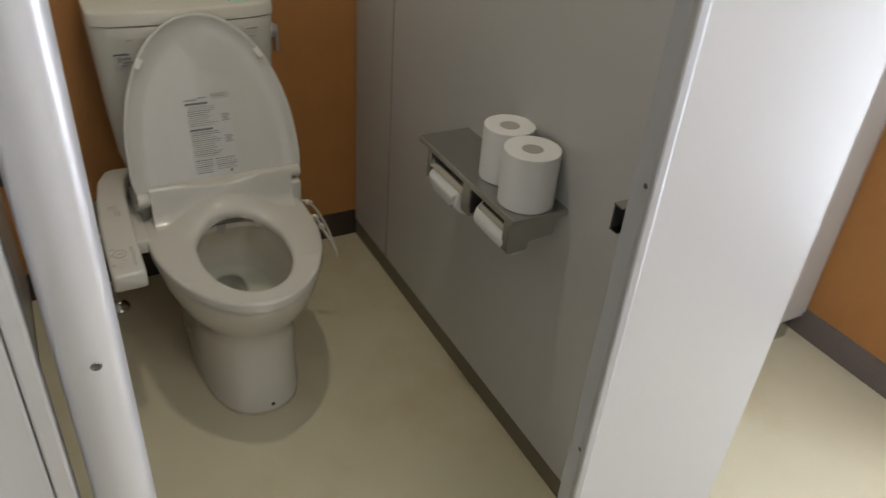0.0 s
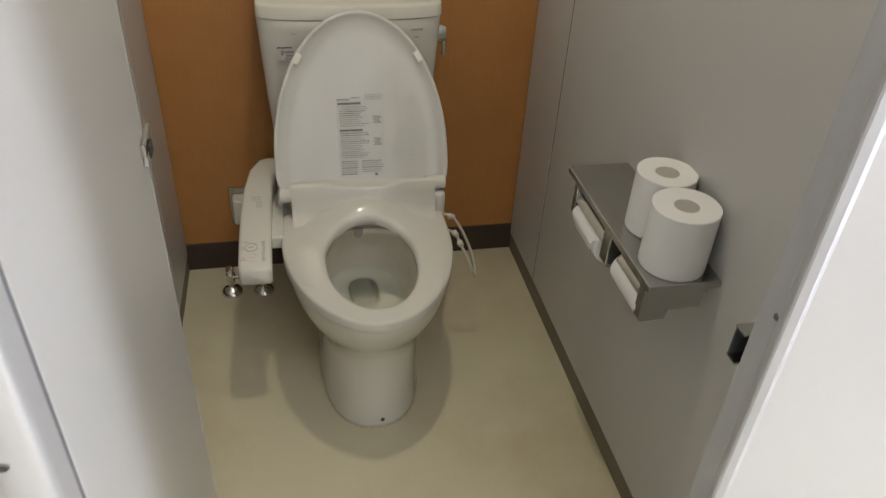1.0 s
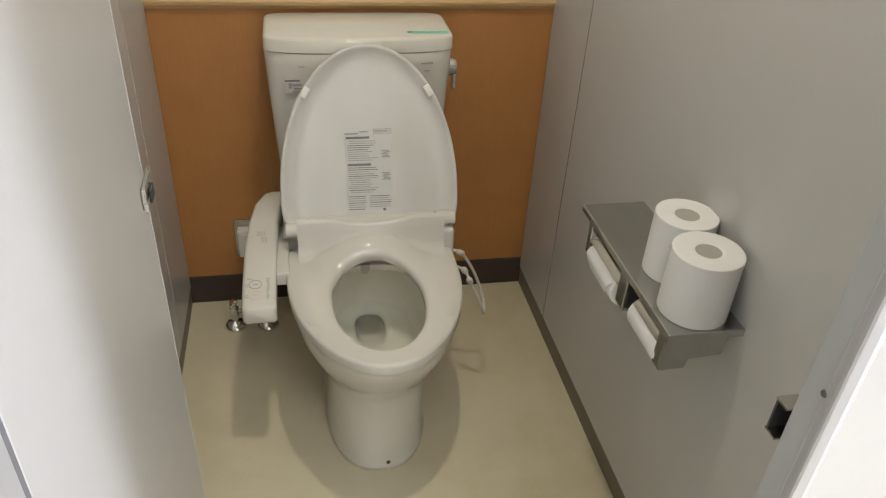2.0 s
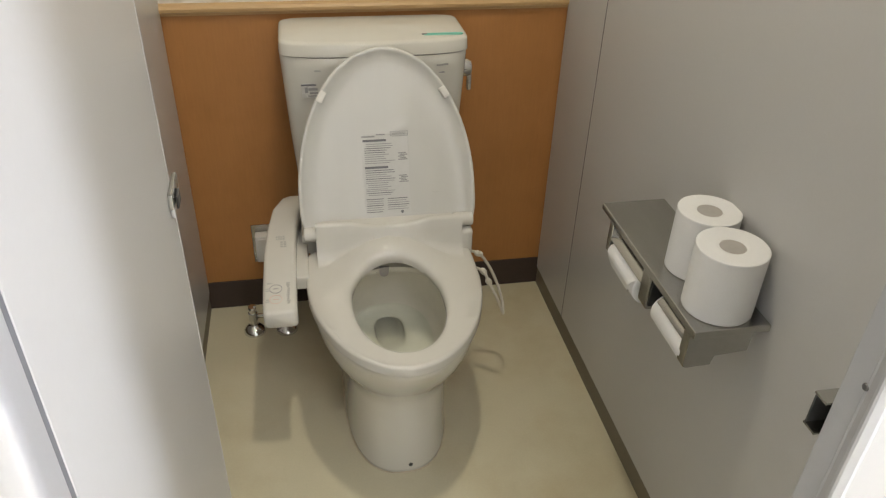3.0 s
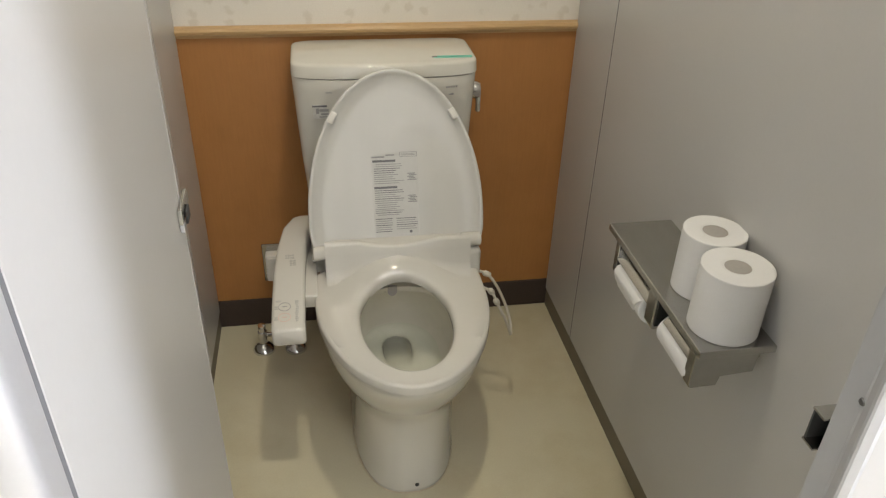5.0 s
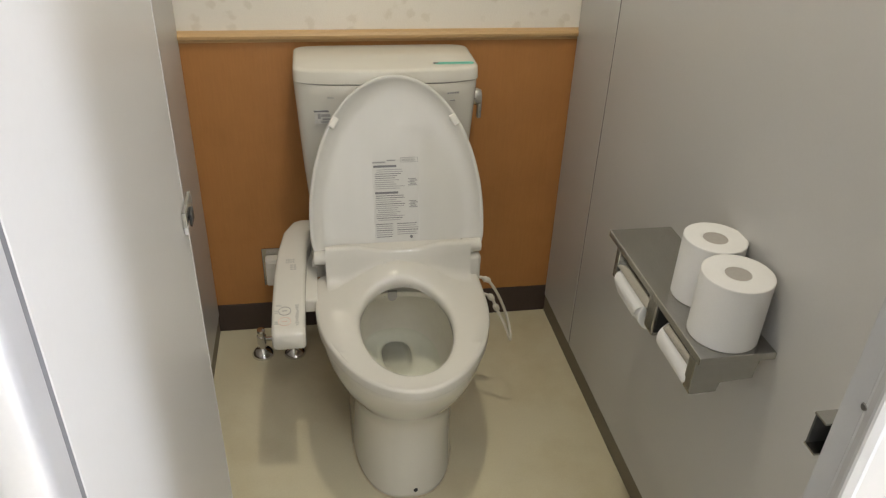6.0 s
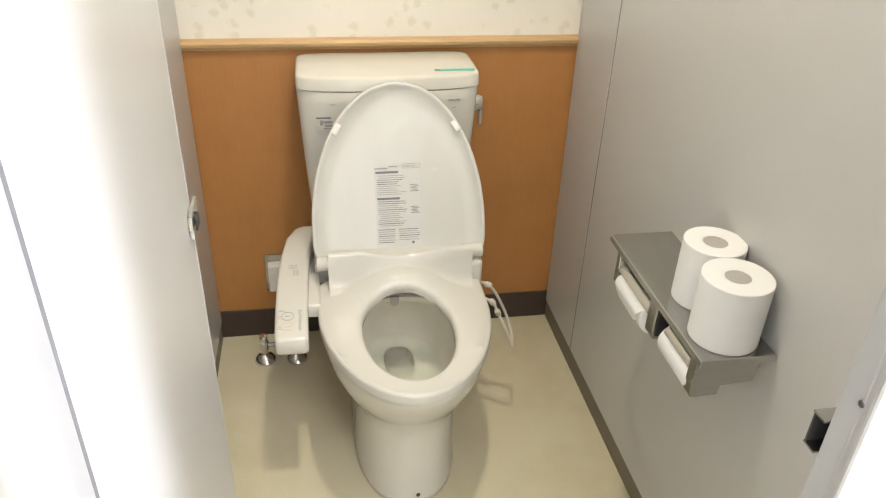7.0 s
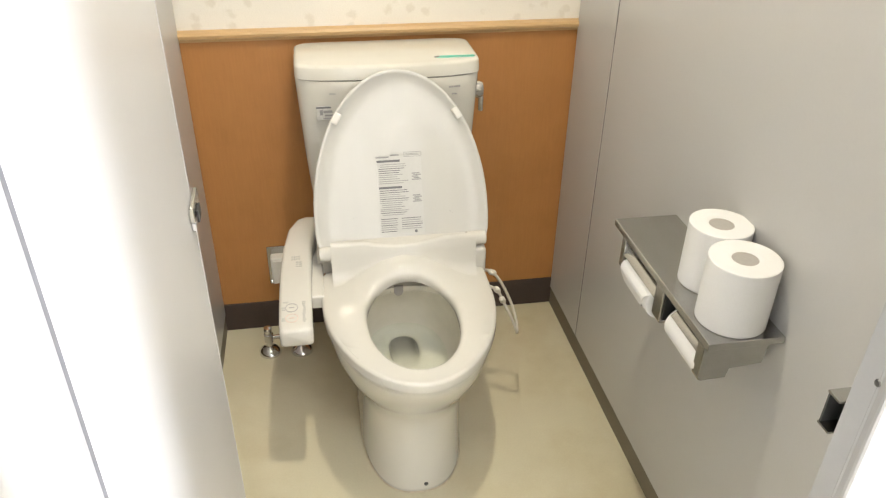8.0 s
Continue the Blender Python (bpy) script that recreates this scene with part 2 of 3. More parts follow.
for nm, lo, hi in (("window_frame", (RX + 0.03, WY0, WZ0), (RX + 0.07, WY0 + 0.04, WZ1)), ("window_frame", (RX + 0.03, WY1 - 0.04, WZ0), (RX + 0.07, WY1, WZ1)),
                   ("window_frame", (RX + 0.03, WY0 + 0.04, WZ0), (RX + 0.07, WY1 - 0.04, WZ0 + 0.04)), ("window_frame", (RX + 0.03, WY0 + 0.04, WZ1 - 0.04), (RX + 0.07, WY1 - 0.04, WZ1))):
    part(nm, box(lo, hi, 0.004), PLASTIC, win, m=inv)
pane = part("pane", box((RX + 0.045, WY0 + 0.04, WZ0 + 0.04), (RX + 0.05, WY1 - 0.04, WZ1 - 0.04)), GLASS, win, m=inv)
pane.visible_shadow = False

# orange wainscot, its pale rail and the dark baseboards
structure("wainscot_north", box((LX, -0.009, 0.09), (RX - 0.012, 0, 0.868)), ORANGE, "orange-brown wood grain wainscot panel on the wall behind the toilet")
bm = box((RX - 0.009, RY, 0.09), (RX, WY0, 0.868))
box((RX - 0.009, WY1, 0.09), (RX, -0.012, 0.868), bm=bm)
structure("wainscot_east", bm, ORANGE, "orange-brown wood grain wainscot panel on the side wall")
rail_prof = [(0.0, 0.866), (-0.014, 0.866), (-0.017, 0.873), (-0.024, 0.876), (-0.026, 0.884), (-0.022, 0.890), (-0.012, 0.892), (0.0, 0.892)]
structure("dado_rail_north", prism(rail_prof, "x", LX, RX - 0.03), RAIL, "pale moulded wood rail topping the wainscot", smooth=40)
bm = box((RX - 0.025, RY, 0.866), (RX, WY0, 0.892), 0.004)
box((RX - 0.025, WY1, 0.866), (RX, 0, 0.892), 0.004, bm=bm)
structure("dado_rail_east", bm, RAIL, "pale moulded wood rail topping the wainscot")
structure("baseboard_north", box((LX, -0.014, 0), (RX - 0.016, 0, 0.092), 0.002), SKIRT, "dark brown vinyl baseboard")
structure("baseboard_east", box((RX - 0.014, RY, 0), (RX, -0.016, 0.092), 0.002), GREYBASE, "grey-brown vinyl baseboard along the side wall")

# ceiling lamps
for nm, x, y, sx, sy in (("ceiling_light", 0.03, -0.86, 0.035, 0.035), ("ceiling_light", 0.35, -2.35, 0.57, 0.14)):
    t = thing(nm, (x, y, CEIL), "small white recessed downlight, switched on" if sx < 0.1 else "long white recessed ceiling light, switched on", "lamp", "ceiling lights")
    b2 = box((-sx - 0.02, -sy - 0.02, -0.012), (sx + 0.02, -sy, 0))
    box((-sx - 0.02, sy, -0.012), (sx + 0.02, sy + 0.02, 0), bm=b2)
    box((-sx - 0.02, -sy, -0.012), (-sx, sy, 0), bm=b2)
    box((sx, -sy, -0.012), (sx + 0.02, sy, 0), bm=b2)
    part("frame", b2, PLASTIC, t)
    part("diffuser", box((-sx, -sy, -0.006), (sx, sy, -0.002)), LAMPGLOW, t)

# ---- partitions of the stall ----
PZ0, PZ1 = 0.062, 1.95


def partition(name, x0, x1, seam, label):
    """A side panel in two boards with a dark joint, on a recessed strip at the floor."""
    ob = thing(name, ((x0 + x1) / 2, -0.75, 0), label, "partition", kind="structure")
    back = Matrix.Translation((-(x0 + x1) / 2, 0.75, 0))
    part("panel", box((x0, seam + 0.0028, PZ0), (x1, -0.018, PZ1), 0.0006), LAMINATE, ob, m=back)
    part("panel", box((x0, YF, PZ0), (x1, seam - 0.0028, PZ1), 0.0006), LAMINATE, ob, m=back)
    part("joint", box((x0 + 0.0012, seam - 0.0028, PZ0), (x1 - 0.0012, seam + 0.0028, PZ1)), DARK, ob, "dark joint between the boards", m=back)
    part("wall_channel", box((x0 + 0.003, -0.018, PZ0), (x1 - 0.003, -0.0145, PZ1)), ALU, ob, m=back)
    part("kick_strip", box((x0 + 0.003, YF, 0), (x1 - 0.003, -0.016, PZ0)), KICK, ob, "bronze strip at the floor", m=back)
    return ob


partition("partition_right", XR, XR + 0.035, -0.268, "light grey laminate toilet partition on a bronze kick strip")
partition("partition_left", XL - 0.035, XL, -0.268, "light grey laminate toilet partition beside the open door")

# right front panel with its edge trim, screws and latch keeper
PXR = 0.224
fr = thing("front_panel_right", (0.38, -1.52, 0), "pale grey laminate front panel of the stall with aluminium edge", "partition", kind="structure")
back = Matrix.Translation((-0.38, 1.52, 0))
part("panel", box((PXR + 0.016, -1.538, PZ0), (XR + 0.035, YF - 0.001, PZ1), 0.002), LAMINATE, fr, m=back)
trim = [(PXR + 0.018, -1.5085), (PXR + 0.007, -1.503), (PXR + 0.004, -1.506), (PXR + 0.004, -1.5265), (PXR + 0.0028, -1.5280), (PXR + 0.0030, -1.5300), (PXR - 0.0005, -1.5385), (PXR - 0.0005, -1.5410),
        (PXR + 0.001, -1.5425), (PXR + 0.010, -1.5425), (PXR + 0.018, -1.5385), (PXR + 0.0162, -1.5385), (PXR + 0.0162, -1.5085)]
part("edge_trim", prism(trim, "z", 0.03, PZ1), SHADED_EDGE, fr, "satin aluminium edge", smooth=12, m=back)
part("kick_strip", box((PXR + 0.02, -1.534, 0), (XR + 0.032, YF - 0.004, PZ0)), KICK, fr, m=back)
for z in (1.031, 0.62, 0.25, 1.5):
    part("screw", lathe([(0.0002, 0.0012), (0.0027, 0.0010), (0.0033, 0)], 14, pose(PXR + 0.0031, -1.527, z, 0, -90, 0)), SCREW, fr, m=back, smooth=40)

kp = thing("latch_keeper", (PXR + 0.02, YF, 0.955), "small open steel latch keeper on the stall front", "latch")
kb = Matrix.Translation((-PXR - 0.02, -YF, -0.955))
x0, x1, y0, y1, z0, z1 = PXR + 0.002, PXR + 0.028, -1.5025, -1.488, 0.955, 0.990
part("keeper_top", box((x0, y0, z1 - 0.002), (x1, y1, z1)), STEEL, kp, m=kb)
part("keeper_bottom", box((x0, y0, z0), (x1, y1, z0 + 0.002)), STEEL, kp, m=kb)
# side and back of the steel box coloured dark for the shade inside it
part("keeper_side", box((x0 + 0.0015, y1 - 0.002, z0 + 0.002), (x1, y1, z1 - 0.002)), DARK, kp, m=kb)
part("keeper_back", box((x1 - 0.003, y0, z0 + 0.002), (x1, y1 - 0.002, z1 - 0.002)), DARK, kp, m=kb)
part("keeper_flange", box((x0 + 0.012, YF + 0.0005, z0 - 0.012), (x1 + 0.004, YF + 0.0025, z0 - 0.0005)), STEEL, kp, m=kb)

# left front panel with its black gasket
PXL = -0.355
fl = thing("front_panel_left", (-0.9, -1.55, 0), "pale grey laminate front panel beside the door with black gasket", "partition", kind="structure")
back = Matrix.Translation((0.9, 1.55, 0))
part("panel", box((LX, -1.572, PZ0), (PXL - 0.020, -1.534, PZ1), 0.002), LAMINATE, fl, m=back)
part("edge_trim", box((PXL - 0.019, -1.574, 0.03), (PXL - 0.004, -1.558, PZ1), 0.003), ALU, fl, m=back)
part("gasket", box((PXL - 0.016, -1.558, 0.03), (PXL - 0.005, -1.548, PZ1), 0.0005), RUBBER, fl, "black rubber gasket", m=back)
part("kick_strip", box((LX, -1.566, 0), (PXL - 0.03, -1.54, PZ0)), KICK, fl, m=back)

part("hinge", box((PXL - 0.006, -1.571, 1.205), (PXL + 0.012, -1.551, 1.34), 0.002), ALU, fl, "aluminium hinge block", m=back)
part("hinge_cap", box((PXL - 0.005, -1.569, 1.165), (PXL + 0.011, -1.553, 1.205), 0.002), RUBBER, fl, "black hinge cap", m=back)

# neighbouring panel beyond the stall
nb = thing("front_panel_far", (1.2, -1.02, 0), "light grey laminate panel of the neighbouring compartment", "partition", kind="structure")
back = Matrix.Translation((-1.2, 1.02, 0))
part("panel", box((0.60, -1.03, 0.075), (1.53, -0.995, PZ1), 0.002), LAMINATE, nb, m=back)
part("foot", box((1.44, -1.022, 0), (1.50, -1.003, 0.075), 0.002), STEEL, nb, m=back)
part("wall_bracket", box((1.53, -1.026, 0.08), (1.548, -0.999, PZ1), 0.002), ALU, nb, m=back)

# ---- the open door ----
DL, DT = 0.532, 0.040
door = thing("door_1", (-0.323, -1.587, 0), "pale grey laminate stall door standing open inwards", "door", kind="structure")
door.rotation_euler = (0, 0, radians(1.5))
part("panel", box((-DT / 2, 0.045, 0.075), (DT / 2, DL - 0.003, PZ1), 0.0015), LAMINATE, door)
part("free_edge", box((-DT / 2 - 0.0005, DL - 0.003, 0.075), (DT / 2 + 0.0005, DL, PZ1), 0.001), ALU, door, "bright edge strip")
part("joint", box((-DT / 2 + 0.0004, 0.038, 0.075), (DT / 2 - 0.0004, 0.045, PZ1)), SEAM, door, "dark joint line")
SW, SC = 0.0228, -0.0028   # the stile is a little thicker than the door
stile = [(DT / 2, 0.038), (DT / 2, 0.018)] + [(SC + SW * math.cos(a), 0.018 + 0.018 * math.sin(a)) for a in [-math.pi * k / 14 for k in range(1, 14)]] + [(SC - SW, 0.018), (SC - SW, 0.038)]
part("hinge_stile", prism(stile, "z", 0.06, PZ1), ALU, door, "rounded satin aluminium hinge edge", smooth=50)
for z in (1.026, 0.45, 1.6):
    part("screw", lathe([(0.0002, 0.0006), (0.0024, 0.0008), (0.0034, 0.0012), (0.0043, 0)], 14, pose(-0.001, 0.0005, z, 90, 0, 0)), SCREW, door, smooth=40)
lt = part("latch", box((DT / 2 + 0.0005, 0.498, 0.962), (DT / 2 + 0.0055, 0.553, 0.982), 0.001), STEEL, door, "steel slide latch on the door edge")
part("latch_end", box((DT / 2 + 0.001, 0.4962, 0.963), (DT / 2 + 0.0055, 0.4978, 0.981), 0.0005), CHROME, lt)
part("latch_knob", box((DT / 2 + 0.0057, 0.514, 0.954), (DT / 2 + 0.0085, 0.536, 0.970), 0.0008), DARK, lt, "dark slide knob")
part("latch_lip", box((DT / 2 + 0.0005, 0.499, 0.951), (DT / 2 + 0.0055, 0.5065, 0.9615), 0.001), ALU, lt, "bright lower lip")

# ---- the toilet ----
toilet = thing("toilet", (TX, -0.40, 0), "white ceramic toilet with raised cover and washlet seat", "toilet")
tb = Matrix.Translation((-TX, 0.40, 0))

outer = [(0.000, 0.123, -0.702, -0.45, -0.12), (0.012, 0.1235, -0.702, -0.45, -0.12), (0.05, 0.120, -0.697, -0.45, -0.12), (0.15, 0.1205, -0.690, -0.45, -0.12),
         (0.20, 0.1235, -0.692, -0.45, -0.12), (0.235, 0.131, -0.704, -0.47, -0.12), (0.275, 0.148, -0.732, -0.50, -0.13), (0.315, 0.166, -0.762, -0.53, -0.14),
         (0.35, 0.179, -0.783, -0.53, -0.15), (0.375, 0.1850, -0.795, -0.515, -0.15), (0.391, 0.1868, -0.7995, -0.51, -0.15), (0.395, 0.1850, -0.7975, -0.51, -0.16)]
inner = [(0.394, 0.128, -0.752, -0.56, -0.430), (0.389, 0.124, -0.746, -0.56, -0.427), (0.377, 0.124, -0.746, -0.56, -0.425), (0.371, 0.127, -0.750, -0.56, -0.417), (0.357, 0.134, -0.755, -0.55, -0.352), (0.30, 0.128, -0.72, -0.53, -0.335), (0.25, 0.117, -0.68, -0.50, -0.327),
         (0.21, 0.104, -0.63, -0.46, -0.322), (0.192, 0.086, -0.58, -0.44, -0.325), (0.181, 0.056, -0.510, -0.415, -0.336), (0.174, 0.042, -0.488, -0.405, -0.345), (0.167, 0.0375, -0.472, -0.40, -0.350),
         (0.156, 0.0365, -0.452, -0.39, -0.345), (0.142, 0.036, -0.428, -0.37, -0.328), (0.126, 0.034, -0.395, -0.34, -0.298), (0.105, 0.032, -0.35, -0.30, -0.26), (0.08, 0.029, -0.30, -0.26, -0.22)]
rings = [egg(w, f, c, b, z, ef=1.93 if z > 0.34 else 2.05 if z > 0.30 else 2.2 if z > 0.22 else 2.5, eb=3.2) for z, w, f, c, b in outer]
part("bowl", loft(rings, cap1=False), CERAMIC, toilet, "white glazed ceramic bowl and pedestal", smooth=180, m=tb)
rings = [egg(0.1850, -0.7975, -0.51, -0.16, 0.395, ef=1.93, eb=3.2)] + [egg(w, f, c, b, z, ef=2.1 if z > 0.185 else 2.8, eb=2.2 if z > 0.185 else 2.3) for z, w, f, c, b in inner]
part("bowl_inside", loft(rings, cap0=False), BOWL_IN, toilet, "glazed inside of the bowl and its outlet", smooth=60, m=tb)
part("sealant", loft([egg(0.1250, -0.7042, -0.45, -0.118, 0.0003, ef=2.5, eb=3.2), egg(0.1243, -0.7034, -0.45, -0.1185, 0.002, ef=2.5, eb=3.2), egg(0.1228, -0.7015, -0.45, -0.121, 0.0035, ef=2.5, eb=3.2)]), CAULK, toilet, "thin yellowed sealant bead at the floor", smooth=60, m=tb)
water = part("water", loft([egg(0.1035, -0.622, -0.46, -0.3215, 0.206, n=72, ef=2.1, eb=2.2)], cap0=False), WATER, toilet, "still water in the bowl", m=tb)
water.visible_shadow = False
part("base_screw", lathe([(0.0002, 0.003), (0.004, 0.0025), (0.0055, 0)], 14, look((TX + 0.012, -0.6995, 0.022), (TX + 0.012, 0.0, 0.022))), DARK, toilet, "screw cap", m=tb, smooth=40)

# tank
def slab(z, w, yf, yb, bow, n=72, e=7.0):
    """A rounded tank outline whose front bows out in the middle."""
    pts = []
    yc, hy = (yf + yb) / 2, (yb - yf) / 2
    for i in range(n):
        a = 2 * math.pi * i / n
        c, s = math.cos(a), math.sin(a)
        px = w * math.copysign(abs(c) ** (2 / e), c)
        py = yc + hy * math.copysign(abs(s) ** (2 / e), s)
        if s < 0:
            py -= bow * (1 - (px / w) ** 2) * abs(s)
        pts.append(Vector((TX - 0.001 + px, py, z)))
    return pts


tank = part("tank", loft([slab(0.385, 0.155, -0.185, -0.035, 0.010), slab(0.42, 0.176, -0.19, -0.03, 0.012), slab(0.50, 0.196, -0.197, -0.03, 0.015), slab(0.62, 0.205, -0.203, -0.03, 0.018),
                          slab(0.80, 0.2148, -0.2120, -0.03, 0.0212), slab(0.8255, 0.2156, -0.2130, -0.03, 0.0214), slab(0.827, 0.2148, -0.2122, -0.03, 0.0212)]), CERAMIC, toilet, "white ceramic cistern", smooth=50, m=tb)
part("tank_gap", loft([slab(0.827, 0.2115, -0.2085, -0.034, 0.020, e=9), slab(0.829, 0.2115, -0.2085, -0.034, 0.020, e=9)]), SEAM, tank)
part("tank_lid", loft([slab(0.829, 0.2145, -0.212, -0.026, 0.021, e=10), slab(0.8305, 0.216, -0.2135, -0.025, 0.0215, e=10), slab(0.833, 0.216, -0.2135, -0.025, 0.0215, e=10), slab(0.8545, 0.2150, -0.2100, -0.025, 0.0205, e=10), slab(0.8568, 0.2143, -0.2088, -0.0255, 0.0205, e=10), slab(0.8592, 0.2125, -0.2062, -0.0265, 0.0203, e=9.5),
                       slab(0.8606, 0.2095, -0.2025, -0.0285, 0.020, e=9), slab(0.8613, 0.205, -0.198, -0.031, 0.019, e=9), slab(0.8622, 0.15, -0.15, -0.06, 0.012, e=7), slab(0.8625, 0.08, -0.13, -0.09, 0.004, e=6)]), CERAMIC, tank, "white ceramic lid", smooth=50)
part("lid_sticker", box((0.120, -0.1915, 0.8595), (0.207, -0.186, 0.8622)), TEALPALE, tank, "pale green band of the sticker")
part("lid_sticker", box((0.128, -0.186, 0.8595), (0.2105, -0.177, 0.8628)), TEAL, tank, "narrow teal sticker on the lid")
part("lid_sticker_end", box((0.116, -0.186, 0.8595), (0.1278, -0.178, 0.8626)), INK, tank)
part("tank_label", box((-0.164, -0.2205, 0.735), (-0.085, -0.2185, 0.768)), SILVERTAG, tank, "silvery printed label")
part("tank_label", box((-0.165, -0.2212, 0.7632), (-0.100, -0.2190, 0.7672)), INK, tank)
for xa, xb, za, zb in ((-0.157, -0.150, 0.747, 0.760), (-0.149, -0.128, 0.752, 0.758), (-0.146, -0.120, 0.744, 0.748), (-0.150, -0.132, 0.738, 0.7405)):
    part("tank_print", box((xa, -0.2212, za), (xb, -0.2195, zb)), INKPALE, tank)


def tank_mark(x, z, dx, dz, material):
    """A small printed mark on the bowed front of the cistern near its top."""
    y = -0.212 - 0.0212 * (1 - ((abs(x - TX) + dx) / 0.2148) ** 2)
    part("tank_print", box((x - dx, y - 0.0012, z - dz), (x + dx, y + 0.003, z + dz)), material, tank)


tank_mark(-0.117, 0.7985, 0.016, 0.0018, FAINT)
for k in range(5):
    tank_mark(0.146 + 0.0058 * k, 0.803, 0.0020, 0.0018, INKPALE)
tank_mark(0.157, 0.785, 0.006, 0.0010, INKPALE)
lever = part("flush_boss", lathe([(0.0002, 0), (0.019, 0), (0.022, 0.003), (0.022, 0.016), (0.018, 0.026), (0.0002, 0.028)], 28, pose(0.214, -0.150, 0.768, 0, 90, 0)), CHROME, toilet, "chrome flush lever boss", smooth=40, m=tb)
part("flush_lever", box((0.232, -0.160, 0.712), (0.243, -0.142, 0.776), 0.004, 3), CHROME, lever, "chrome flush lever", smooth=50)

# washlet body, cover hinge and sloped flap
body = part("washlet_body", box((TX - 0.160, -0.412, 0.393), (TX + 0.160, -0.235, 0.500), 0.012, 4), SEAT, toilet, "white plastic washlet body", smooth=60, m=tb)
flap_rings = []
for i in range(41):
    u = -1 + 2 * i / 40
    x = TX + 0.003 + 0.168 * u
    top = 0.499 + 0.013 * min(1.0, abs(u) / 0.55) ** 2.2
    sad = max(0.0, 1 - (abs(u) / 0.78) ** 2) ** 1.2
    side = [(-0.463, 0.4222), (-0.450, 0.4240), (-0.4385, 0.4285), (-0.4300, 0.4370), (-0.4245, 0.4490)]
    mid = [(-0.4420, 0.4560), (-0.4385, 0.4600), (-0.4345, 0.4635), (-0.4295, 0.4670), (-0.4240, 0.4720)]
    line = [Vector((x, a + (c - a) * sad, b + (d - b) * sad)) for (a, b), (c, d) in zip(side, mid)]
    line += [Vector((x, -0.4195, 0.482)), Vector((x, -0.4160, top - 0.007)), Vector((x, -0.4135, top - 0.0025)), Vector((x, -0.4095, top)), Vector((x, -0.400, top - 0.002)), Vector((x, -0.400, 0.418)), Vector((x, -0.45 + 0.02 * sad, 0.416 + 0.03 * sad))]
    flap_rings.append(line)
part("flap", loft(flap_rings), SEAT, body, "glossy white raised rear of the seat", smooth=50)
part("body_side", box((TX + 0.150, -0.418, 0.395), (TX + 0.199, -0.25, 0.474), 0.012, 4), SEAT, body, smooth=60)
for sx in (-1, 1):
    part("hinge_cap", lathe([(0.0002, 0), (0.014, 0), (0.0165, 0.002), (0.0165, 0.044), (0.014, 0.046), (0.0002, 0.046)], 24, pose(TX + (0.152 if sx > 0 else -0.192), -0.398, 0.494 if sx > 0 else 0.480, 0, 90, 0)), SEAT, body, smooth=40)

# seat ring
SO = dict(ef=1.92, eb=8.0, n=120)


def seat_z(p):
    """The seat's rear rises in a curve towards the flap."""
    u = max(0.0, min(1.0, (p.y + 0.530) / 0.115))
    side = max(0.0, 1 - (abs(p.x - TX) / 0.145) ** 2) ** 1.4
    ease = u * u / 0.42 if u < 0.3 else 1 - (1 - u) ** 2 / 0.42 if u > 0.7 else (u - 0.15) / 0.7
    return Vector((p.x, p.y, p.z + 0.054 * ease * side))


prof = [(0.003, 0.3965, 0), (0.0, 0.399, 0), (0.0, 0.401, 0), (0.0, 0.4155, 0), (0.0008, 0.4185, 0), (0.003, 0.4210, 0), (0.0065, 0.4224, 0), (0.009, 0.4228, 0), (0.14, 0.4236, 1), (0.5, 0.4236, 1), (0.66, 0.4232, 1), (0.80, 0.4229, 1), (0.90, 0.4221, 1), (0.955, 0.4202, 1), (0.985, 0.4168, 1), (1.0, 0.411, 1), (1.0, 0.399, 1), (0.98, 0.3965, 1)]
rings = []
for k, z, share in prof:
    a = egg(0.193, -0.808, -0.505, -0.374, z, **SO)
    b = egg(0.0985, -0.757, -0.585, -0.466, z, ef=2.1, eb=2.5, n=120)
    if share:
        rings.append([seat_z(p.lerp(q, k)) for p, q in zip(a, b)])
    else:
        rings.append([seat_z(p + (Vector((TX, -0.56, z)) - p).normalized() * k) for p in a])
seat = part("seat", loft(rings, around=True), SEAT, toilet, "glossy white plastic seat ring", smooth=60, m=tb)
for dx, dy in ((-0.13, -0.64), (0.13, -0.64), (-0.16, -0.50), (0.16, -0.50)):
    part("seat_buffer", box((TX + dx - 0.012, dy - 0.02, 0.3925), (TX + dx + 0.012, dy + 0.02, 0.3975)), PLASTIC, seat)
part("nozzle_guard", prism([(TX - 0.014 + 0.011 * math.cos(a), 0.382 + 0.013 * math.sin(a)) for a in [math.pi * (1 + k / 10) for k in range(11)]] + [(TX - 0.003, 0.3955), (TX - 0.025, 0.3955)], "y", -0.4310, -0.4245), CARD, body, "small rounded nozzle shutter")
part("nozzle_slot", box((TX - 0.040, -0.4290, 0.3865), (TX - 0.031, -0.4250, 0.3890)), DARK, body)
part("nozzle_slot", box((TX - 0.0328, -0.4290, 0.3800), (TX - 0.031, -0.4250, 0.3865)), DARK, body)

# raised cover, leaning on the cistern
TILT = math.atan(0.356)
cm = tb @ pose(TX + 0.0052, -0.385, 0.51, -math.degrees(TILT) , 0, 0)


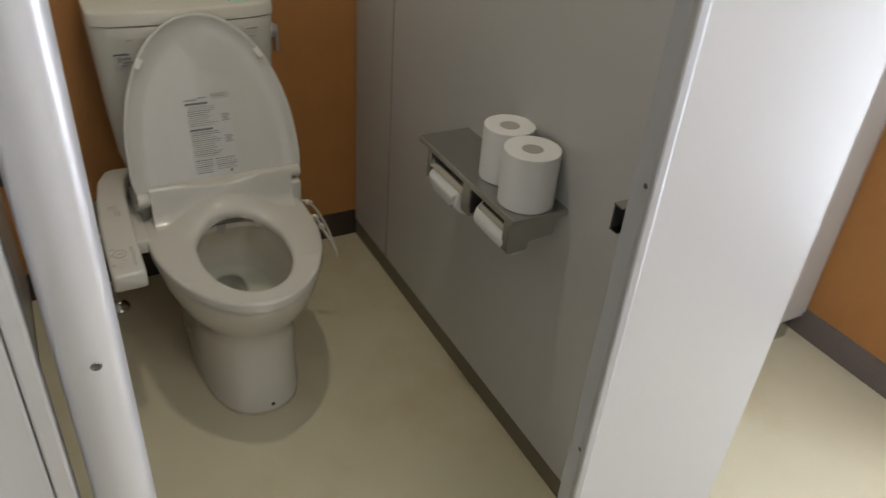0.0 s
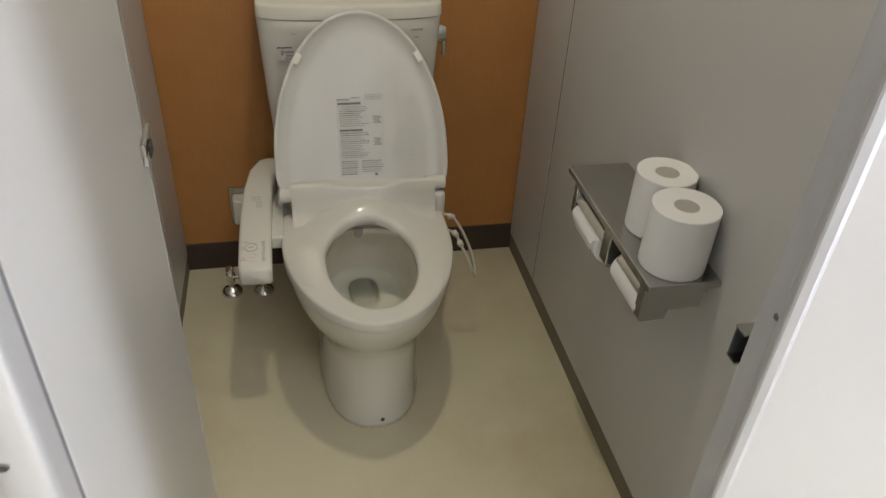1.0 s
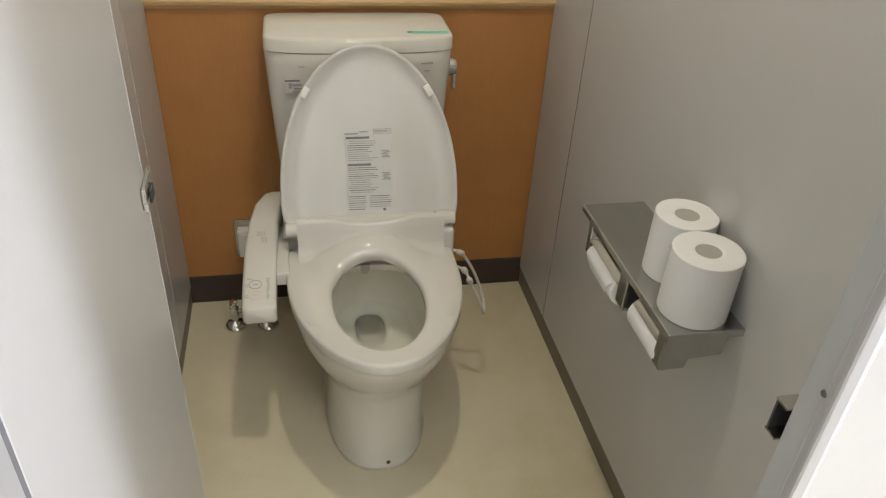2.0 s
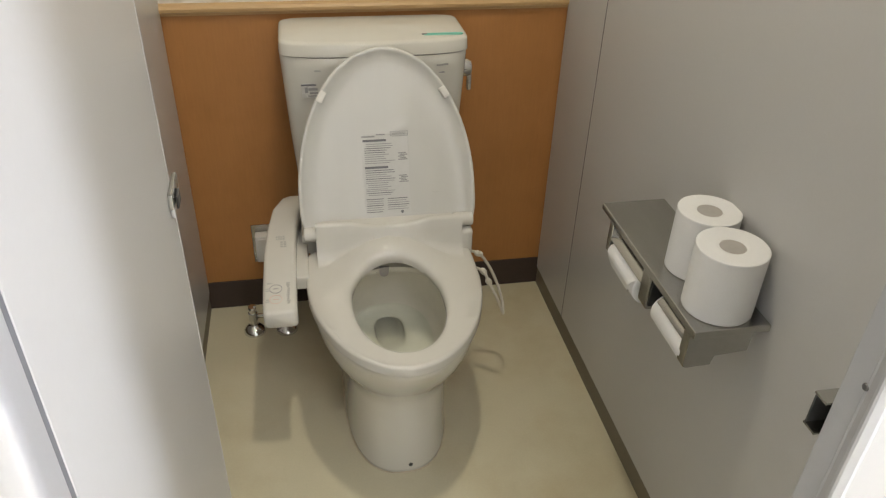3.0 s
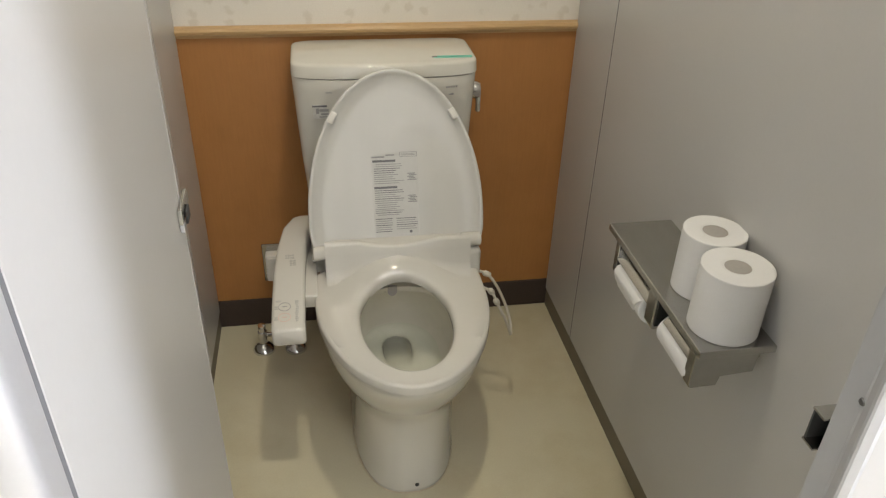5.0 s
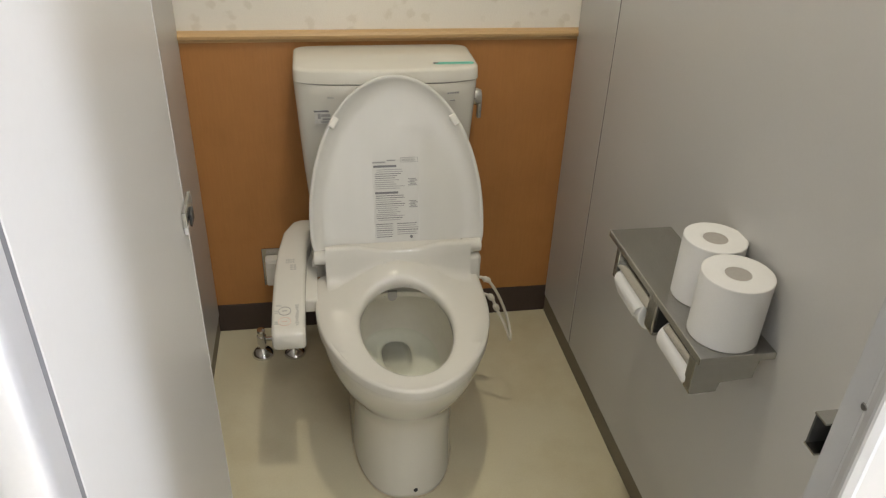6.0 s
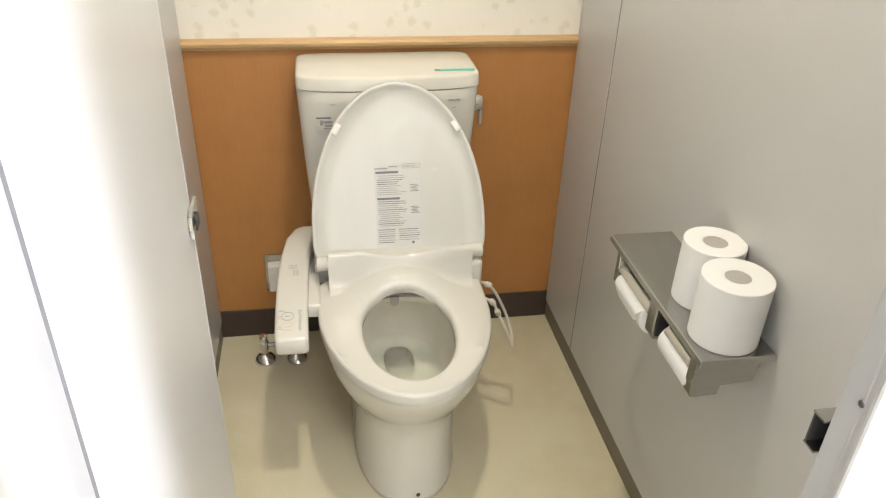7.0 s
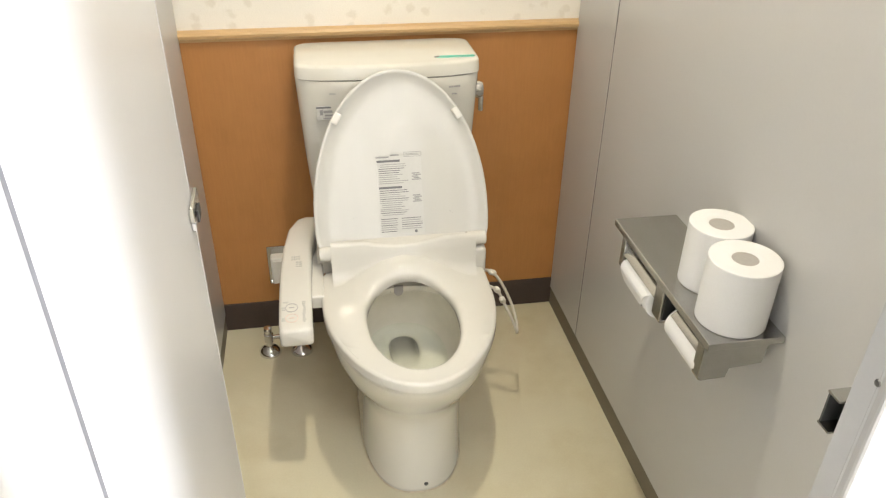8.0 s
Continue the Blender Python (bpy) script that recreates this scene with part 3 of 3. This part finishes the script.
def cover_ring(inset, off, n=96):
    """An outline in the cover's plane: x across, z along it, y out of it (towards the wall)."""
    out = []
    for i in range(n):
        a = 2 * math.pi * i / n
        c, s = math.cos(a), math.sin(a)
        if s >= 0:
            out.append(Vector(((0.202 - inset) * math.copysign(abs(c) ** 0.98, c), off, 0.045 + (0.3285 - inset) * abs(s) ** 1.0)))
        else:
            out.append(Vector(((0.202 - inset) * math.copysign(abs(c) ** 0.35, c), off, 0.045 - (0.098 - inset) * abs(s) ** 0.5)))
    return out


rings = [cover_ring(0.03, 0.024), cover_ring(0.012, 0.021), cover_ring(0.003, 0.012), cover_ring(0.0, 0.002), cover_ring(0.0008, -0.003), cover_ring(0.004, -0.004), cover_ring(0.0070, -0.0035),
         cover_ring(0.0095, -0.0015), cover_ring(0.015, 0.0022), cover_ring(0.023, 0.0058), cover_ring(0.034, 0.0086), cover_ring(0.048, 0.0099), cover_ring(0.075, 0.0106), cover_ring(0.10, 0.0108)]
cover = part("cover", loft(rings), COVER, toilet, "raised white plastic cover, its inner side showing", smooth=70, m=cm)
for x, z, tilt in ((-0.136, 0.272, 31), (0.136, 0.272, -31)):
    part("cover_buffer", box((-0.0075, -0.007, -0.013), (0.0075, 0.006, 0.013), 0.003, 3), PLASTIC, cover, "small white rubber buffer", smooth=50, m=pose(x, 0.0, z, 0, tilt, 0))

# printed label on the cover: film and rows of unreadable print
LX0, LX1, LZ0, LZ1 = -0.0525, 0.0515, -0.004, 0.182
lab = part("cover_label", box((LX0, 0.0083, LZ0), (LX1, 0.0092, LZ1), 0.0003, 1), STICKER, cover, "clear label with small unreadable print", m=pose(0, 0.0010, 0))
rr = random.Random(5)


def bar(xa, xb, za, zb, m):
    part("print_bar", box((xa, 0.0076, za), (xb, 0.0086, zb)), m, lab)


bar(LX0 + 0.001, LX0 + 0.054, 0.1675, 0.1725, INK)
bar(LX0 + 0.003, LX0 + 0.056, 0.1065, 0.1115, INK)
bar(LX0 - 0.001, LX0 + 0.029, 0.1775, 0.1810, INKPALE)
bar(LX0 + 0.032, LX0 + 0.052, 0.1815, 0.1845, INKPALE)
for z0, z1, right in ((0.116, 0.163, 0.078), (0.058, 0.103, 0.072), (0.044, 0.056, 0.096)):
    z = z1
    while z > z0:
        end = LX0 + right * rr.uniform(0.6, 1.0)
        bar(LX0 + 0.004 + rr.choice((0, 0, 0.004)), end, z - 0.0015, z, INKPALE if rr.random() < 0.75 else INK)
        z -= 0.0048
for xa, xb in ((LX0 + 0.003, LX0 + 0.045), (LX0 + 0.051, LX1 - 0.002)):
    for k in range(7):
        if xa > LX0 + 0.02 and k == 6:
            continue
        bar(xa, xb - rr.uniform(0, 0.008), 0.037 - 0.0050 * k - 0.0016, 0.037 - 0.0050 * k, INKPALE if k % 3 else INK)
for za in (0.124, 0.073):
    for k in range(5):
        bar(LX1 - 0.024 + 0.004 * (k % 2), LX1 - 0.003 - 0.003 * (k % 3), za + 0.0036 * k, za + 0.0036 * k + 0.0024, INKPALE)
for xa, xb, za, zb in ((LX1 - 0.040, LX1, 0.178, 0.1788), (LX1 - 0.040, LX1, 0.1882, 0.189), (LX1 - 0.040, LX1 - 0.0392, 0.1788, 0.1882), (LX1 - 0.0008, LX1, 0.1788, 0.1882), (LX1 - 0.036, LX1 - 0.004, 0.1815, 0.1823), (LX1 - 0.036, LX1 - 0.008, 0.1840, 0.1848)):
    bar(xa, xb, za, zb, INKPALE)
part("print_dot", lathe([(0.0002, 0), (0.0035, 0), (0.0035, 0.001), (0.0002, 0.001)], 16, pose(LX1 - 0.020, 0.0086, 0.004, 90, 0, 0)), INK, lab)

# washlet control arm
arm_rings = []
for y, xa, xb, z0, z1 in ((-0.185, -0.222, -0.165, 0.40, 0.462), (-0.20, -0.236, -0.165, 0.398, 0.466), (-0.25, -0.256, -0.185, 0.396, 0.468), (-0.33, -0.268, -0.200, 0.394, 0.464), (-0.42, -0.275, -0.204, 0.390, 0.454),
                          (-0.52, -0.277, -0.206, 0.386, 0.442), (-0.586, -0.277, -0.206, 0.384, 0.434), (-0.605, -0.276, -0.206, 0.386, 0.431), (-0.612, -0.271, -0.210, 0.392, 0.426)):
    r, out = 0.009, []
    for cx, cz, a0 in ((xb - r, z1 - r, 0), (xa + r, z1 - r, 90), (xa + r, z0 + r, 180), (xb - r, z0 + r, 270)):
        for k in range(5):
            a = radians(a0 + 22.5 * k)
            out.append(Vector((cx + r * math.cos(a), y, cz + r * math.sin(a))))
    arm_rings.append(out)
arm = part("control_arm", loft(arm_rings), SEAT, toilet, "white washlet control panel with faint buttons", smooth=60, m=tb)
bridge = box((-0.212, -0.49, 0.394), (-0.178, -0.26, 0.428), 0.005, 3)
box((-0.190, -0.355, 0.397), (-0.148, -0.262, 0.450), 0.005, 3, bm=bridge)
part("arm_bridge", bridge, SEAT, arm, smooth=60)


def arm_top(y):
    """Height of the control arm's top at y."""
    pts = ((-0.628, 0.424), (-0.60, 0.432), (-0.52, 0.442), (-0.42, 0.454), (-0.33, 0.464))
    for (ya, za), (yb, zb) in zip(pts, pts[1:]):
        if ya <= y <= yb:
            return za + (zb - za) * (y - ya) / (yb - ya)
    return 0.464


def ring_mark(x, y, r, material):
    slope = 7.0
    rg = [[Vector((q * math.cos(2 * math.pi * k / 28), q * math.sin(2 * math.pi * k / 28), h)) for k in range(28)] for q, h in ((r, 0), (r, 0.0009), (r - 0.0013, 0.0009), (r - 0.0013, 0))]
    part("button_ring", loft(rg, around=True), material, arm, m=pose(x, y, arm_top(y) - 0.0002, slope, 0, 0))
    part("button", lathe([(0.0002, 0.0008), (r - 0.0018, 0.0006), (r - 0.0016, 0)], 28, pose(0, 0, 0)), SEAT, arm, m=pose(x, y, arm_top(y) - 0.0002, slope, 0, 0), smooth=40)
    part("button_mark", box((-r * 0.4, -0.001, 0.0005), (r * 0.4, 0.001, 0.0012)), material, arm, m=pose(x, y, arm_top(y), slope, 0, 0))


ring_mark(-0.249, -0.541, 0.0135, INKPALE)
ring_mark(-0.249, -0.573, 0.0135, INKRED)


def arm_bar(x, y, dx, dy, material=FAINT):
    part("panel_print", box((-dx, -dy, 0.0002), (dx, dy, 0.0008)), material, arm, m=pose(x, y, arm_top(y), 7, 0, 0))


pr = random.Random(8)
for k in range(11):
    arm_bar(-0.2225 + pr.uniform(-0.001, 0.001), -0.525 - 0.0060 * k, pr.uniform(0.0022, 0.0042), 0.0021)
for k in range(8):
    arm_bar(-0.246 + 0.0052 * (k % 4), -0.368 - 0.0085 * (k // 4), 0.0020, pr.uniform(0.0020, 0.0034))
for k in range(6):
    arm_bar(-0.2275 - 0.0075 * (k % 2), -0.388 - 0.0075 * (k // 2), 0.0029, pr.uniform(0.0016, 0.0028))
arm_bar(-0.262, -0.523, 0.006, 0.002)
for y in (-0.540, -0.546, -0.573, -0.579):
    arm_bar(-0.2665, y, pr.uniform(0.0030, 0.0045), 0.0018)

# ---- fittings by the toilet ----
out = thing("wall_outlet", (-0.30, -0.009, 0.218), "steel wall outlet plate with a plug adapter", "outlet")
part("plate", box((-0.036, -0.005, -0.062), (0.036, 0, 0.062), 0.002), STEEL, out)
plug = part("plug", box((-0.026, -0.036, -0.045), (0.020, -0.005, 0.042), 0.005, 3), PLASTIC, out, "white plug adapter", smooth=50)
part("plug_cap", box((-0.018, -0.040, 0.020), (0.012, -0.036, 0.034), 0.001), PLASTIC, plug)
part("plug_cable", tube([(0.0, -0.036, -0.02), (0.0, -0.06, -0.045), (0.02, -0.075, -0.02), (0.06, -0.09, 0.06), (0.12, -0.12, 0.17)], 0.0035), CORD, out)

valve = thing("stop_valve", (-0.349, -0.135, 0), "chrome stop valve rising from the floor beside the toilet", "valve")
part("escutcheon", lathe([(0.031, 0), (0.031, 0.004), (0.027, 0.012), (0.018, 0.019), (0.010, 0.022), (0.009, 0.024)], 32), CHROME, valve, smooth=50)
part("pipe", lathe([(0.0085, 0.018), (0.0085, 0.040), (0.013, 0.041), (0.013, 0.066), (0.0105, 0.068), (0.0105, 0.080), (0.012, 0.082), (0.011, 0.088), (0.004, 0.090)], 24), CHROME, valve, smooth=40)
part("outlet_pipe", tube([(0.0, 0, 0.054), (0.035, 0.0, 0.054), (0.060, 0.004, 0.058), (0.10, 0.02, 0.10), (0.16, 0.03, 0.22), (0.19, 0.03, 0.36)], 0.0065), CHROME, valve, smooth=60)
val2 = thing("floor_escutcheon", (-0.259, -0.14, 0), "chrome pipe cover on the floor beside the toilet", "valve")
part("escutcheon", lathe([(0.031, 0), (0.031, 0.004), (0.027, 0.012), (0.018, 0.019), (0.010, 0.022), (0.009, 0.024)], 32), CHROME, val2, smooth=50)
part("pipe", lathe([(0.0085, 0.018), (0.0085, 0.20), (0.0085, 0.36)], 20), CHROME, val2, smooth=40)

cord = thing("hanging_cord", (0.20, -0.40, 0.36), "cream cord loop hanging beside the toilet bowl", "cord")
cb = Matrix.Translation((-0.20, 0.40, -0.36))
part("loop", tube([(0.176, -0.40, 0.396), (0.205, -0.40, 0.402), (0.228, -0.405, 0.394), (0.250, -0.40, 0.362), (0.268, -0.395, 0.325), (0.286, -0.395, 0.280), (0.296, -0.405, 0.242), (0.294, -0.425, 0.226), (0.286, -0.447, 0.240), (0.275, -0.457, 0.272), (0.262, -0.462, 0.306), (0.243, -0.460, 0.345), (0.229, -0.452, 0.374), (0.205, -0.445, 0.386), (0.176, -0.44, 0.388)], 0.0036), CORD, cord, smooth=60, m=cb)
KNOT = [(0.0005, -0.011), (0.0055, -0.009), (0.0075, -0.003), (0.0062, 0.001), (0.0078, 0.005), (0.0055, 0.010), (0.0005, 0.012)]
for kx, ky, kz, tilt in ((0.228, -0.452, 0.376, 35), (0.226, -0.405, 0.396, 60), (0.241, -0.459, 0.350, 28)):
    part("knot", lathe(KNOT, 14, pose(kx, ky, kz, 15, -tilt, 0)), CORD, cord, smooth=60, m=cb)

# ---- paper holder and rolls ----
SY0, SY1, SX, SZ = -1.070, -0.690, 0.392, 0.690
hold = thing("paper_holder", (XR, -0.88, SZ), "brushed steel double paper holder with shelf top", "paper holder")
hb = Matrix.Translation((-XR, 0.88, -SZ))
part("shelf", box((SX - 0.002, SY0 - 0.011, SZ - 0.013), (XR - 0.0005, SY1, SZ), 0.0015, 2), STEEL, hold, "brushed steel shelf", m=hb)
part("back_plate", box((XR - 0.004, SY0 + 0.02, SZ - 0.048), (XR - 0.0005, SY1 - 0.02, SZ - 0.014), 0.001), STEEL, hold, m=hb)


def bracket(y0, y1):
    o = [(SX - 0.001, SZ - 0.0135), (XR - 0.018, SZ - 0.0135), (XR - 0.021, SZ - 0.057), (SX + 0.0495, SZ - 0.059), (SX + 0.048, SZ - 0.061), (SX + 0.047, SZ - 0.079), (SX + 0.006, SZ - 0.081), (SX + 0.001, SZ - 0.079), (SX - 0.001, SZ - 0.074)]
    return prism([(x, z) for x, z in o], "y", y0, y1, 0.0016)


for y, thick in ((-1.0705, 0.021), (-0.921, 0.030), (-0.748, 0.015)):
    part("bracket", bracket(y, y + thick), STEEL, hold, m=hb)
part("bracket_cheek", box((SX + 0.004, -0.9235, SZ - 0.072), (SX + 0.040, -0.9212, SZ - 0.016), 0.0005), DARK, hold, m=hb)
for ya, yb, cx, cz, r in ((-1.0490, -0.9495, 0.4235, SZ - 0.0630, 0.0360), (-0.8905, -0.7475, 0.4220, SZ - 0.0690, 0.0390)):
    arc = [radians(95 + 8 * k) for k in range(7)]
    strip = [(cx + r * math.cos(a), cz + r * math.sin(a)) for a in arc] + [(cx + (r - 0.0018) * math.cos(a), cz + (r - 0.0018) * math.sin(a)) for a in reversed(arc)]
    part("cover_flap", prism(strip, "y", ya + 0.001, yb - 0.001), STEEL, hold, "curved steel flap over the roll", m=hb, smooth=50)


def paper_roll(r, h, core=0.020):
    """A full roll on its axis: tissue with wound end faces, and a card core."""
    n = 56
    prof = [(core, 0.0), (core + 0.003, -0.0), (r - 0.002, 0.0), (r - 0.0006, 0.0007), (r, 0.002), (r, 0.004), (r, h * 0.5), (r, h - 0.003), (r, h - 0.0009), (r - 0.0004, h - 0.0003), (r - 0.0011, h), (r - 0.005, h)]
    k = 8
    for i in range(1, k):
        q = r - 0.005 - (r - 0.005 - core) * i / k
        prof.append((q, h - 0.0006 * (i % 2)))
    prof += [(core, h - 0.0015)]
    rings = []
    for i, (q, z) in enumerate(prof):
        rings.append([Vector((q * (1 + 0.006 * math.sin(2 * a + 1) + 0.003 * math.sin(5 * a + z * 40)) * math.cos(a), q * (1 + 0.006 * math.sin(2 * a + 1)) * math.sin(a), z)) for a in [2 * math.pi * j / n for j in range(n)]])
    return loft(rings, around=True)


rl = thing("toilet_roll", (0.4545, -1.022, SZ), "full white toilet paper roll standing on the holder", "toilet paper", "rolls on the shelf")
part("tissue", paper_roll(0.0542, 0.112), PAPER, rl, smooth=50)
part("core", lathe([(0.0195, 0.001), (0.0205, 0.001), (0.0205, 0.110), (0.0195, 0.110)], 32), CARD, rl, "grey card core", smooth=40)
rl2 = thing("toilet_roll", (0.4695, -0.918, SZ), "slightly slimmer white toilet paper roll standing on the holder", "toilet paper", "rolls on the shelf")
part("tissue", paper_roll(0.0505, 0.112), PAPER, rl2, smooth=50, m=pose(0, 0, 0, 0, 0, 140))
part("core", lathe([(0.0195, 0.001), (0.0205, 0.001), (0.0205, 0.110), (0.0195, 0.110)], 32), CARD, rl2, "grey card core", smooth=40)

hung = thing("hung_roll", (0.4235, -0.997, SZ - 0.063), "white toilet paper roll hanging in the holder", "toilet paper", "rolls in the holder")
lay = pose(0, -0.059, 0, -90, 0, 0)
part("tissue", paper_roll(0.0330, 0.112), PAPER, hung, smooth=50, m=lay)
part("core", lathe([(0.0185, 0.001), (0.0200, 0.001), (0.0200, 0.116), (0.0185, 0.116)], 24), CARD, hung, m=lay, smooth=40)
hung2 = thing("hung_roll", (0.422, -0.819, SZ - 0.069), "white toilet paper roll with a folded loose end", "toilet paper", "rolls in the holder")
part("tissue", paper_roll(0.0362, 0.118), PAPER, hung2, smooth=50, m=lay)
part("core", lathe([(0.0185, 0.001), (0.0200, 0.001), (0.0200, 0.116), (0.0185, 0.116)], 24), CARD, hung2, m=lay, smooth=40)
sheet = []
for i in range(9):
    a = radians(150 + 14 * i)
    rr2 = 0.0385 + 0.0025 * math.sin(i * 1.3)
    ya, yb = -0.058 + 0.006 * i, 0.058 - 0.001 * i
    sheet.append([Vector((rr2 * math.cos(a), ya, rr2 * math.sin(a))), Vector((rr2 * math.cos(a), yb, rr2 * math.sin(a))), Vector(((rr2 - 0.001) * math.cos(a), yb, (rr2 - 0.001) * math.sin(a))), Vector(((rr2 - 0.001) * math.cos(a), ya, (rr2 - 0.001) * math.sin(a)))])
part("loose_end", loft(sheet), PAPER, hung2, "folded triangular loose end", smooth=40)
